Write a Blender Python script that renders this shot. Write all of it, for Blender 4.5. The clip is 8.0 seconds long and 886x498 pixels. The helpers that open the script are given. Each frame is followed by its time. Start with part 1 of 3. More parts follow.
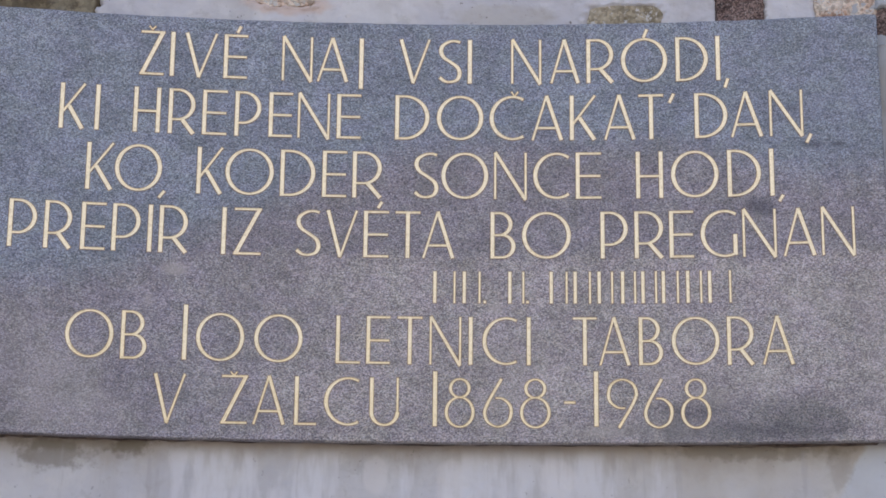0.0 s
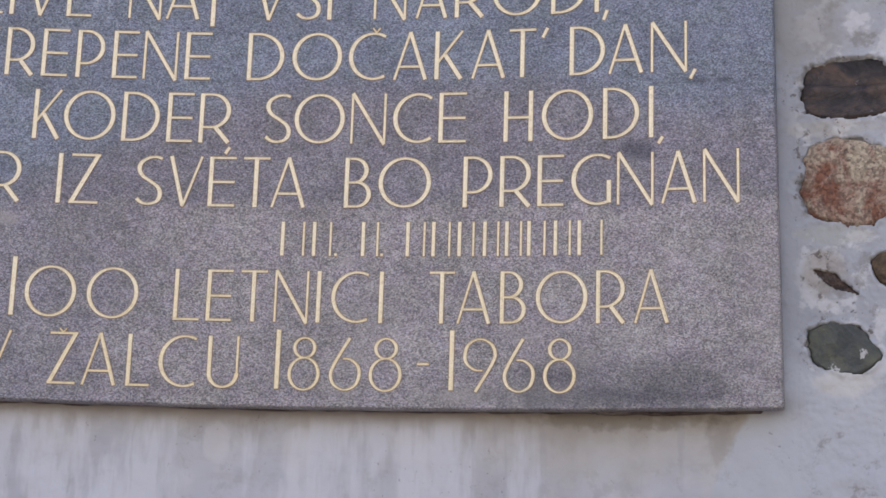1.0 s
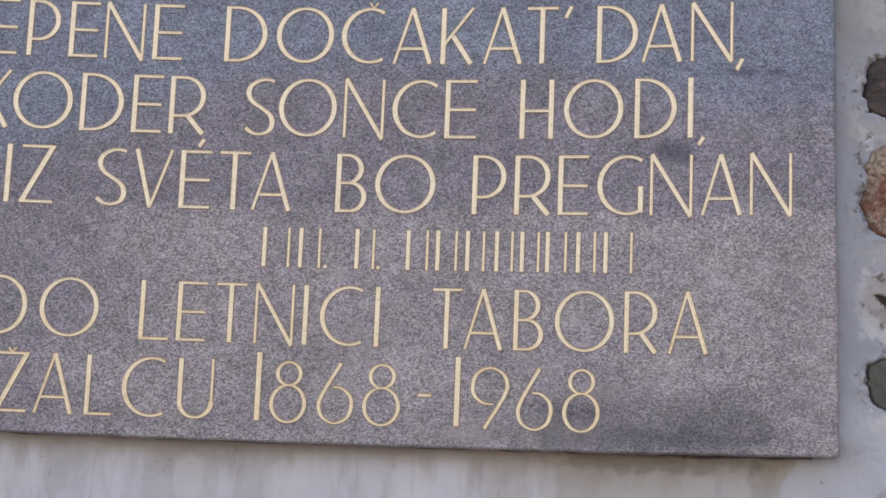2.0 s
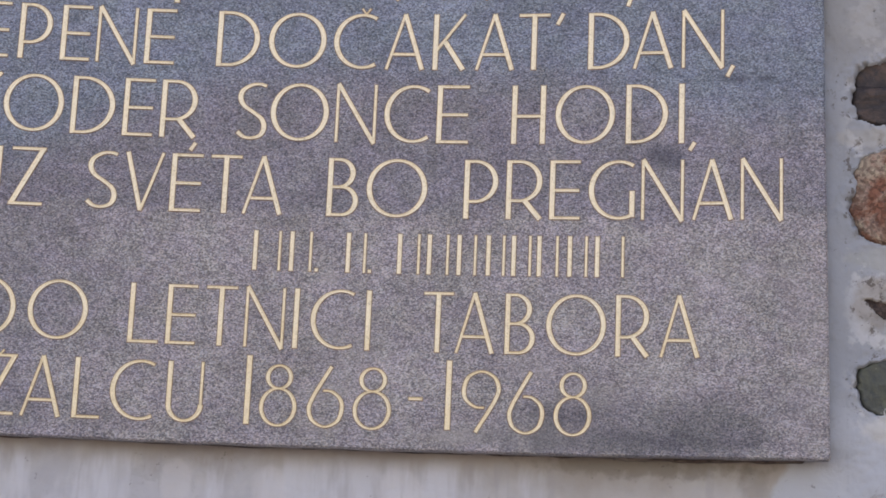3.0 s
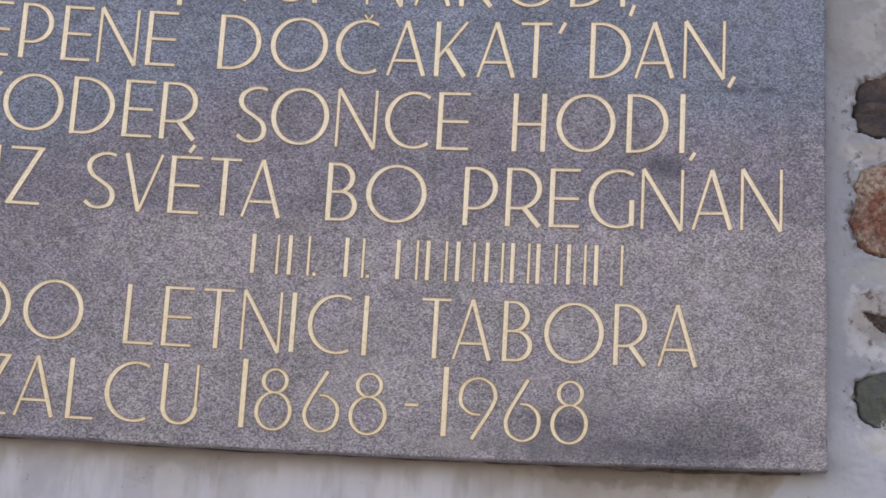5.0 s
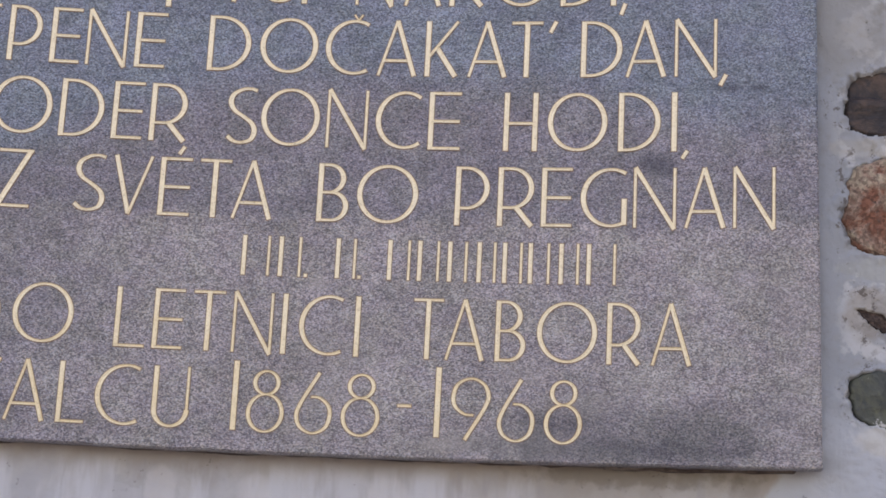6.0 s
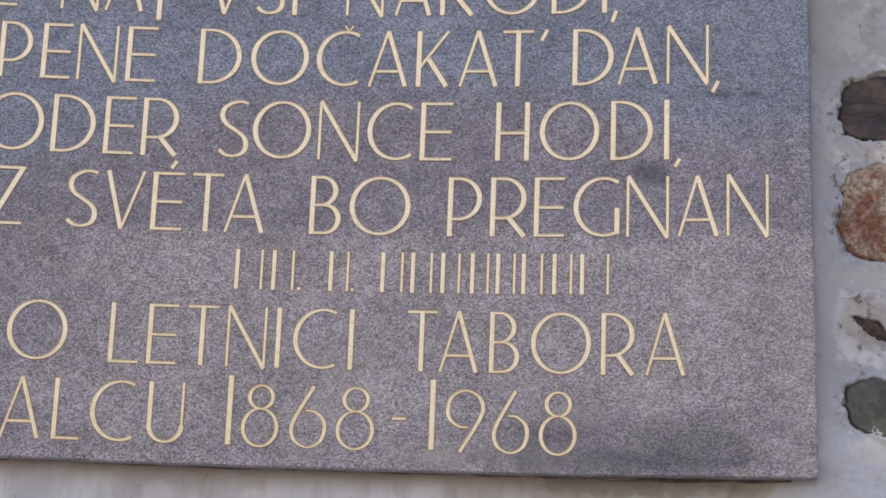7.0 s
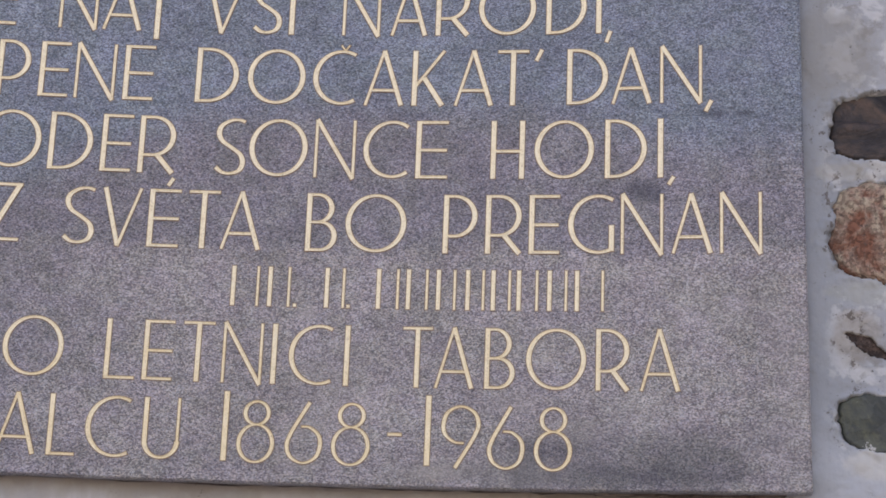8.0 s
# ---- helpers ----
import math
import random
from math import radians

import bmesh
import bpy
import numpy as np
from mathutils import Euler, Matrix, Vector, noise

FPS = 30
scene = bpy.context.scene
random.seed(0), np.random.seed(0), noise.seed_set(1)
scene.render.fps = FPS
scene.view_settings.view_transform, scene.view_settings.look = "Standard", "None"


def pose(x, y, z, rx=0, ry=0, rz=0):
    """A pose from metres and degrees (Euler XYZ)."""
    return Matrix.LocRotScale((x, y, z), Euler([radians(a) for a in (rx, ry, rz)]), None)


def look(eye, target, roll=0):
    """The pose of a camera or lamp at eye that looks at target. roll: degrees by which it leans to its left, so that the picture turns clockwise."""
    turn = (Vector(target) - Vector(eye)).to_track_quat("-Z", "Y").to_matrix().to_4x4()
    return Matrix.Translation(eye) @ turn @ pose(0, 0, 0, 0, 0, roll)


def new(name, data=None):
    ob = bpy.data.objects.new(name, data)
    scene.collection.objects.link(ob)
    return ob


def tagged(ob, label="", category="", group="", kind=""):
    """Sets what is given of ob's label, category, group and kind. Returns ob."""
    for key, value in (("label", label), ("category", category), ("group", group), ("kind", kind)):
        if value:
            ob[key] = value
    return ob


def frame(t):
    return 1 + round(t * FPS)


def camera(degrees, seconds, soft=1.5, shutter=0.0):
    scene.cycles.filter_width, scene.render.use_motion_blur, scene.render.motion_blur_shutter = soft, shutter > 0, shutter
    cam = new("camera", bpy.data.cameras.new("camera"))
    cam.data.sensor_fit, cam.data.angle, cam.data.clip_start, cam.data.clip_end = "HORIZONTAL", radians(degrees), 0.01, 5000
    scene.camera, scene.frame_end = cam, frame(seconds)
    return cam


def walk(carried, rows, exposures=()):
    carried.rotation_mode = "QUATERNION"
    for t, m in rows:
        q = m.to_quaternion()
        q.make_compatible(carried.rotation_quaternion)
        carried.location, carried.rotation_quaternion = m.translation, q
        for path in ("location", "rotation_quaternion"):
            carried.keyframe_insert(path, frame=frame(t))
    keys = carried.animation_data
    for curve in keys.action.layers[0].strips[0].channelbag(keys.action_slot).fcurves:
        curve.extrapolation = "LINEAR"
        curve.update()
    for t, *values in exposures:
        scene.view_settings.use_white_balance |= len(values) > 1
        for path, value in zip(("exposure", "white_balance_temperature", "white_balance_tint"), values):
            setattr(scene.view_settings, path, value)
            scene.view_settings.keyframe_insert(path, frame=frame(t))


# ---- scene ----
PATH = [
    (0.0, look((0.0459, -2.4664, 1.2851), (0.0166, 0.0000, 1.8109), 0.61)),
    (0.1, look((0.0871, -2.4565, 1.2710), (0.0263, 0.0000, 1.8004), 0.84)),
    (0.2, look((0.1245, -2.4511, 1.2556), (0.0453, 0.0000, 1.7959), 0.70)),
    (0.3, look((0.1640, -2.4362, 1.2436), (0.0466, 0.0000, 1.7899), 1.58)),
    (0.4, look((0.2018, -2.4274, 1.2308), (0.0387, 0.0000, 1.7718), 1.94)),
    (0.5, look((0.2463, -2.4098, 1.2217), (0.0493, 0.0000, 1.7443), 2.15)),
    (0.6, look((0.2947, -2.3880, 1.2149), (0.0720, 0.0000, 1.7274), 1.76)),
    (0.7, look((0.3427, -2.3463, 1.2204), (0.1303, 0.0000, 1.7213), 0.87)),
    (0.8, look((0.3899, -2.3076, 1.2236), (0.1567, 0.0000, 1.7293), 0.78)),
    (0.9, look((0.4294, -2.2601, 1.2313), (0.1961, 0.0000, 1.7357), 1.28)),
    (1.0, look((0.4566, -2.2191, 1.2395), (0.2412, 0.0000, 1.7353), 1.78)),
    (1.1, look((0.4591, -2.1800, 1.2553), (0.2647, 0.0000, 1.7388), 1.92)),
    (1.2, look((0.4557, -2.1383, 1.2706), (0.2706, 0.0000, 1.7335), 2.45)),
    (1.3, look((0.4394, -2.0943, 1.2960), (0.2874, 0.0000, 1.7196), 2.21)),
    (1.4, look((0.4275, -2.0580, 1.3151), (0.3124, 0.0000, 1.7167), 2.33)),
    (1.5, look((0.4172, -2.0218, 1.3387), (0.3220, 0.0000, 1.7050), 2.33)),
    (1.6, look((0.4098, -1.9998, 1.3620), (0.3364, 0.0000, 1.7106), 2.33)),
    (1.7, look((0.4057, -1.9989, 1.3828), (0.3085, 0.0000, 1.7192), 1.89)),
    (1.8, look((0.4018, -1.9806, 1.4101), (0.2745, -0.0000, 1.7204), 1.34)),
    (1.9, look((0.3995, -1.9754, 1.4239), (0.2541, 0.0000, 1.7394), 1.80)),
    (2.0, look((0.3993, -1.9629, 1.4344), (0.2335, 0.0000, 1.7516), 2.28)),
    (2.1, look((0.4004, -1.9688, 1.4276), (0.2298, 0.0000, 1.7718), 2.54)),
    (2.2, look((0.3979, -1.9614, 1.4291), (0.2261, 0.0000, 1.7712), 1.76)),
    (3.3, look((0.3625, -1.9553, 1.3499), (0.2446, 0.0000, 1.7543), 2.66)),
    (3.5, look((0.3607, -1.9562, 1.3373), (0.2336, 0.0000, 1.7559), 2.51)),
    (3.7, look((0.3622, -1.9519, 1.3321), (0.2249, 0.0000, 1.7590), 2.66)),
    (4.0, look((0.3654, -1.9544, 1.3258), (0.2294, -0.0000, 1.7672), 3.36)),
    (4.2, look((0.3631, -1.9502, 1.3298), (0.2349, 0.0000, 1.7643), 3.53)),
    (5.3, look((0.3499, -1.9457, 1.3491), (0.2461, 0.0000, 1.7681), 3.19)),
    (5.5, look((0.3486, -1.9458, 1.3499), (0.2446, 0.0000, 1.7707), 3.03)),
    (5.7, look((0.3495, -1.9405, 1.3440), (0.2553, 0.0000, 1.7668), 2.87)),
    (6.0, look((0.3516, -1.9330, 1.3331), (0.2558, 0.0000, 1.7662), 2.87)),
    (6.2, look((0.3479, -1.9304, 1.3406), (0.2591, 0.0000, 1.7669), 2.80)),
    (6.5, look((0.3460, -1.9303, 1.3567), (0.2621, 0.0000, 1.7688), 2.41)),
    (6.7, look((0.3603, -1.9304, 1.3632), (0.2627, 0.0000, 1.7682), 2.31)),
    (7.0, look((0.3829, -1.9335, 1.3691), (0.2639, 0.0000, 1.7810), 2.21)),
    (7.2, look((0.3877, -1.9388, 1.3663), (0.2659, 0.0000, 1.7888), 2.38)),
    (7.5, look((0.3846, -1.9409, 1.3590), (0.2597, 0.0000, 1.8036), 2.56)),
    (7.7, look((0.3794, -1.9416, 1.3496), (0.2605, 0.0000, 1.8094), 2.53)),
    (8.0, look((0.3666, -1.9379, 1.3335), (0.2688, 0.0000, 1.8034), 2.21)),
]
cam = camera(31.475, 8.0, soft=1.68)
walk(cam, PATH, exposures=[(0.0, 1.82, 8350, 23), (0.5, 1.85, 8450, 24), (1.0, 1.78, 8550, 25), (8.0, 1.75, 8650, 26)])

# ---- world and sun: open shade, the sun stands behind the wall ----
SUN_ELEVATION, SUN_AZIMUTH = 48, 18
world = bpy.data.worlds.new("sky")
scene.world = world
world.use_nodes = True
sky = world.node_tree.nodes.new("ShaderNodeTexSky")
sky.sky_type = "NISHITA"
sky.sun_disc = False
sky.sun_elevation, sky.sun_rotation = radians(SUN_ELEVATION), radians(SUN_AZIMUTH)
world.node_tree.nodes["Background"].inputs["Strength"].default_value = 0.15
world.node_tree.links.new(sky.outputs[0], world.node_tree.nodes["Background"].inputs["Color"])
sun_data = bpy.data.lights.new("sun", "SUN")
sun_data.energy, sun_data.angle, sun_data.color = 3.5, radians(0.5), (1.0, 0.95, 0.88)
sun = new("sun", sun_data)
sun.matrix_world = look((8 * math.sin(radians(SUN_AZIMUTH)), 8 * math.cos(radians(SUN_AZIMUTH)), 8 * math.tan(radians(SUN_ELEVATION))), (0, 0, 0))


# ---- materials ----
class Nodes:
    """A node material under construction."""

    def __init__(self, name):
        self.mat = bpy.data.materials.new(name)
        self.mat.use_nodes = True
        self.tree = self.mat.node_tree
        self.bsdf = self.tree.nodes["Principled BSDF"]
        self.co = self.tree.nodes.new("ShaderNodeTexCoord").outputs["Object"]
        split = self.tree.nodes.new("ShaderNodeSeparateXYZ")
        self.tree.links.new(self.co, split.inputs[0])
        self.x, self.y, self.z = split.outputs

    def put(self, socket, value):
        if isinstance(value, bpy.types.NodeSocket):
            self.tree.links.new(value, socket)
        elif isinstance(value, tuple):
            socket.default_value = (*value, 1) if len(value) == 3 and socket.type == "RGBA" else value
        else:
            socket.default_value = value

    def math(self, op, a, b=0.0, clamp=False):
        n = self.tree.nodes.new("ShaderNodeMath")
        n.operation, n.use_clamp = op, clamp
        self.put(n.inputs[0], a)
        self.put(n.inputs[1], b)
        return n.outputs[0]

    def stretch(self, sx, sy, sz):
        n = self.tree.nodes.new("ShaderNodeMapping")
        self.put(n.inputs["Vector"], self.co)
        n.inputs["Scale"].default_value = (sx, sy, sz)
        return n.outputs[0]

    def noise(self, scale, detail=3.0, rough=0.55, vector=None, distortion=0.0):
        n = self.tree.nodes.new("ShaderNodeTexNoise")
        self.put(n.inputs["Vector"], vector or self.co)
        n.inputs["Scale"].default_value, n.inputs["Detail"].default_value = scale, detail
        n.inputs["Roughness"].default_value, n.inputs["Distortion"].default_value = rough, distortion
        return n.outputs["Fac"]

    def cells(self, scale, vector=None, feature="F1"):
        n = self.tree.nodes.new("ShaderNodeTexVoronoi")
        n.feature = feature
        self.put(n.inputs["Vector"], vector or self.co)
        n.inputs["Scale"].default_value = scale
        return n

    def ramp(self, value, *stops):
        n = self.tree.nodes.new("ShaderNodeValToRGB")
        els = n.color_ramp.elements
        while len(els) < len(stops):
            els.new(0.5)
        for el, (at, colour) in zip(els, stops):
            el.position, el.color = at, (*colour, 1) if isinstance(colour, tuple) else (colour, colour, colour, 1)
        self.put(n.inputs[0], value)
        return n.outputs[0]

    def span(self, value, a, b, lo=0.0, hi=1.0):
        """Runs smoothly from lo to hi as value goes from a to b."""
        n = self.tree.nodes.new("ShaderNodeMapRange")
        n.interpolation_type = "SMOOTHSTEP"
        for i, v in enumerate((value, a, b, lo, hi)):
            self.put(n.inputs[i], v)
        return n.outputs[0]

    def mix(self, fac, a, b, mode="MIX"):
        n = self.tree.nodes.new("ShaderNodeMix")
        n.data_type, n.blend_type = "RGBA", mode
        self.put(n.inputs[0], fac)
        self.put(n.inputs[6], a)
        self.put(n.inputs[7], b)
        return n.outputs[2]

    def done(self, colour, rough, height=None, depth=0.002, strength=0.6, metallic=0.0, specular=0.5):
        self.put(self.bsdf.inputs["Base Color"], colour)
        self.put(self.bsdf.inputs["Roughness"], rough)
        self.put(self.bsdf.inputs["Metallic"], metallic)
        self.put(self.bsdf.inputs["Specular IOR Level"], specular)
        if height is not None:
            n = self.tree.nodes.new("ShaderNodeBump")
            n.inputs["Strength"].default_value, n.inputs["Distance"].default_value = strength, depth
            self.put(n.inputs["Height"], height)
            self.put(self.bsdf.inputs["Normal"], n.outputs[0])
        return self.mat


def blot(n, cx, cz, rx, rz, wobble=0.5, scale=30.0, soft=0.25):
    """A soft stain round a point of the wall: 1 inside, 0 outside, with a ragged outline."""
    dx = n.math("DIVIDE", n.math("SUBTRACT", n.x, cx), rx)
    dz = n.math("DIVIDE", n.math("SUBTRACT", n.z, cz), rz)
    r = n.math("SQRT", n.math("ADD", n.math("MULTIPLY", dx, dx), n.math("MULTIPLY", dz, dz)))
    r = n.math("ADD", r, n.math("MULTIPLY", n.math("SUBTRACT", n.noise(scale, 4.0), 0.5), wobble * 2))
    return n.span(r, 1.0 + soft, 1.0 - soft)


def make_granite():
    n = Nodes("granite")
    wide = n.stretch(0.72, 1, 1)
    grain = n.cells(740.0, wide)
    cell = n.tree.nodes.new("ShaderNodeSeparateColor")
    n.put(cell.inputs[0], grain.outputs["Color"])
    grit = n.math("ADD", n.math("MULTIPLY", cell.outputs[0], 0.44), n.math("MULTIPLY", n.noise(560.0, 4.0, 0.72, wide), 0.56))
    base = n.ramp(grit, (0.25, (0.068, 0.066, 0.074)), (0.42, (0.150, 0.146, 0.156)), (0.57, (0.226, 0.219, 0.229)), (0.77, (0.365, 0.353, 0.352)))
    base = n.mix(1.0, base, n.mix(cell.outputs[1], (0.93, 0.99, 1.10), (1.09, 0.99, 0.94)), "MULTIPLY")
    crystal = n.tree.nodes.new("ShaderNodeSeparateColor")
    n.put(crystal.inputs[0], n.cells(480.0, wide).outputs["Color"])
    base = n.mix(n.span(crystal.outputs[0], 0.93, 0.97, 0.0, 0.20), base, (0.50, 0.485, 0.475))
    base = n.mix(n.span(crystal.outputs[1], 0.91, 0.97, 0.0, 0.30), base, (0.050, 0.048, 0.056))
    # stone zones: blue-grey sky sheen painted in above, darker belt, paler washed field below
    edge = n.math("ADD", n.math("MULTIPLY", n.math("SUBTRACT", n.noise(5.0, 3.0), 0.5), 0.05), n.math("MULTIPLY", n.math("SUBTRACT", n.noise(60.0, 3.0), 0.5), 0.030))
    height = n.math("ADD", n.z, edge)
    # the sky's sheen as a tint, reaching lower at both ends
    sky_sheen = n.span(n.math("ADD", height, n.math("ADD", n.span(n.x, 0.08, -0.70, 0.0, 0.25), n.span(n.x, 0.36, 0.62, 0.0, 0.055))), 1.94, 2.03)
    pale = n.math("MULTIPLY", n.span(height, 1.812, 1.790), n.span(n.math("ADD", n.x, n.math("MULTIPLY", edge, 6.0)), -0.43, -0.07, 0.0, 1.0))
    col = n.mix(1.0, base, n.mix(sky_sheen, (0.998, 0.970, 1.012), (0.855, 1.02, 1.165)), "MULTIPLY")
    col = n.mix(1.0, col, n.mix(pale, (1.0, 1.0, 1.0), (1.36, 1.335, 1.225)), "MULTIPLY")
    # darker towards the upper right
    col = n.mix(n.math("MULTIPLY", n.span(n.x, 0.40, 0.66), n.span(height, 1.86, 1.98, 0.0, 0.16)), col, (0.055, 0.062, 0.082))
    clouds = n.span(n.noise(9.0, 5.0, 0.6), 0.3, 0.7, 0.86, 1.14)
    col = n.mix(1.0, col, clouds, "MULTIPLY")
    # finger-wide mottling, with violet and tawny spots
    mottle, hue = n.noise(58.0, 4.0, 0.6, wide), n.noise(34.0, 3.0, 0.6, wide)
    col = n.mix(1.0, col, n.span(mottle, 0.32, 0.70, 0.87, 1.14), "MULTIPLY")
    col = n.mix(1.0, col, n.mix(n.span(hue, 0.36, 0.64), (1.018, 0.988, 1.035), (0.99, 1.005, 0.965)), "MULTIPLY")
    for cx, cz, rx, rz, k in ((0.517, 1.878, 0.02, 0.013, 0.35), (0.536, 1.866, 0.012, 0.01, 0.45), (0.602, 1.977, 0.02, 0.006, 0.5),
                              (0.642, 1.976, 0.01, 0.005, 0.6), (0.525, 1.538, 0.15, 0.034, 0.62), (-0.018, 1.527, 0.05, 0.02, 0.8), (0.46, 1.518, 0.17, 0.014, 0.55), (0.385, 1.548, 0.05, 0.016, 0.7), (0.575, 1.530, 0.06, 0.018, 0.85), (0.665, 1.585, 0.03, 0.025, 0.8), (0.235, 1.860, 0.06, 0.012, 0.85), (-0.245, 1.93, 0.12, 0.012, 0.9)):
        col = n.mix(n.math("MULTIPLY", blot(n, cx, cz, rx, rz, 0.95, 26.0, 0.65), 1 - k), col, (0.034, 0.036, 0.052))
    for cx, cz, rx, rz, k in ((-0.624, 1.614, 0.07, 0.08, 0.15), (-0.533, 1.533, 0.1, 0.035, 0.16), (0.142, 1.618, 0.06, 0.05, 0.12), (0.323, 1.522, 0.12, 0.02, 0.14),
                              (-0.408, 1.772, 0.02, 0.01, 0.25), (0.695, 1.636, 0.03, 0.13, 0.14), (0.102, 1.714, 0.012, 0.008, 0.4), (-0.407, 1.768, 0.014, 0.008, 0.35), (-0.446, 1.719, 0.009, 0.009, 0.3), (-0.298, 1.743, 0.007, 0.004, 0.3), (-0.563, 1.579, 0.05, 0.05, 0.14), (0.363, 1.608, 0.03, 0.015, 0.2), (0.43, 1.575, 0.05, 0.016, 0.16), (0.52, 1.60, 0.04, 0.02, 0.12), (0.10, 1.57, 0.03, 0.012, 0.22), (0.62, 1.72, 0.06, 0.02, 0.12), (0.27, 1.52, 0.03, 0.008, 0.3), (0.10, 1.525, 0.03, 0.008, 0.25)):
        col = n.mix(n.math("MULTIPLY", blot(n, cx, cz, rx, rz, 0.6, 14.0, 0.6), k), col, (0.42, 0.38, 0.36))
    rough = n.span(grit, 0.2, 0.8, 0.62, 0.42)
    return n.done(col, rough, n.math("ADD", grit, n.noise(900.0, 2.0)), 0.0009, 0.5, specular=0.4)


def make_gilt():
    n = Nodes("gilt_paint")
    place = n.tree.nodes.new("ShaderNodeNewGeometry").outputs["Position"]
    split = n.tree.nodes.new("ShaderNodeSeparateXYZ")
    n.put(split.inputs[0], place)
    wear, film = n.noise(420.0, 4.0, 0.7, place), n.noise(28.0, 4.0, 0.6, place)
    lower = n.span(n.math("ADD", split.outputs[2], n.math("MULTIPLY", n.math("SUBTRACT", film, 0.5), 0.15)), 1.74, 1.60)
    col = n.mix(lower, (0.89, 0.765, 0.55), (0.85, 0.70, 0.46))
    col = n.mix(n.span(film, 0.40, 0.65, 0.0, 0.5), col, (0.92, 0.81, 0.60))
    col = n.mix(n.span(n.noise(130.0, 4.0, 0.65, place), 0.50, 0.70, 0.0, 0.42), col, (0.58, 0.445, 0.265))
    col = n.mix(n.span(wear, 0.54, 0.72, 0.0, 0.85), col, (0.44, 0.33, 0.18))
    return n.done(col, 0.5, wear, 0.0008, 0.5, metallic=0.1)


def make_bleed():
    n = Nodes("gilding_edge")
    col = n.mix(n.noise(150.0, 3.0), (0.16, 0.096, 0.064), (0.33, 0.195, 0.105))
    return n.done(col, 0.6)


def make_plaster():
    n = Nodes("lime_plaster")
    broad, mid, fine = n.noise(2.6, 5.0, 0.6), n.noise(13.0, 6.0, 0.62, distortion=0.2), n.noise(180.0, 5.0, 0.65)
    runs = n.noise(11.0, 4.0, 0.6, n.stretch(1.0, 1.0, 0.13))
    col = n.mix(n.span(broad, 0.3, 0.7), (0.362, 0.362, 0.398), (0.455, 0.454, 0.490))
    col = n.mix(n.span(mid, 0.42, 0.72, 0.0, 0.75), col, (0.52, 0.515, 0.52))
    col = n.mix(n.span(runs, 0.48, 0.75, 0.0, 0.45), col, (0.31, 0.30, 0.305))
    # the newer, bluish coat beside the plaque
    coat = n.span(n.math("ADD", n.x, n.math("ADD", n.math("MULTIPLY", n.math("MAXIMUM", n.math("SUBTRACT", 1.5, n.z), 0.0), 0.45), n.math("MULTIPLY", n.math("SUBTRACT", mid, 0.5), 0.03))), 0.668, 0.680)
    col = n.mix(n.math("MULTIPLY", coat, n.math("MULTIPLY", n.span(n.z, 2.15, 1.90, 0.85, 0.85), n.span(n.x, 0.82, 0.74, 0.6, 1.0))), col, n.mix(n.span(n.math("ADD", n.z, n.math("MULTIPLY", n.math("SUBTRACT", mid, 0.5), 0.2)), 1.48, 1.62), (0.425, 0.440, 0.470), (0.285, 0.302, 0.325)))
    # chalky white patches round the bare stones
    chalk = n.math("MULTIPLY", n.span(n.noise(24.0, 6.0, 0.6, distortion=0.25), 0.50, 0.58), n.math("MULTIPLY", n.span(n.x, 0.728, 0.765, 0.0, 0.65), n.math("MULTIPLY", n.span(n.z, 1.50, 1.58), n.span(n.z, 2.30, 2.20))))
    col = n.mix(chalk, col, (0.56, 0.555, 0.565))
    smut = n.math("MULTIPLY", n.span(n.noise(27.0, 6.0, 0.68, distortion=0.2), 0.54, 0.66), n.span(n.x, 0.73, 0.77, 0.30, 0.75))
    col = n.mix(smut, col, (0.235, 0.225, 0.215))
    # brown run-off and old mortar along the lower edge of the plaque
    drip = n.math("ADD", n.z, n.math("ADD", n.math("MULTIPLY", n.math("SUBTRACT", runs, 0.5), 0.10), n.math("MULTIPLY", n.math("SUBTRACT", n.noise(38.0, 5.0), 0.5), 0.05)))
    brown = n.math("MULTIPLY", n.math("MULTIPLY", n.span(drip, 1.445, 1.50), n.span(n.z, 1.56, 1.53)), n.math("SUBTRACT", 1.0, coat))
    beige = n.math("MULTIPLY", n.math("MULTIPLY", n.span(drip, 1.36, 1.47), n.span(n.x, 0.1, 0.45, 0.25, 0.8)), n.math("SUBTRACT", 1.0, coat))
    col = n.mix(n.math("MULTIPLY", beige, n.span(n.z, 1.56, 1.53)), col, (0.43, 0.40, 0.372))
    col = n.mix(n.math("MULTIPLY", brown, 0.5), col, (0.265, 0.218, 0.178))
    for cx, cz, rx, rz, k in ((-0.585, 1.478, 0.05, 0.022, 0.6), (-0.559, 1.495, 0.12, 0.01, 0.45), (-0.473, 1.493, 0.028, 0.014, 0.75), (0.500, 1.493, 0.12, 0.012, 0.5), (0.637, 1.473, 0.016, 0.035, 0.25)):
        col = n.mix(n.math("MULTIPLY", blot(n, cx, cz, rx, rz, 1.3, 60.0, 0.45), k), col, (0.15, 0.13, 0.105))
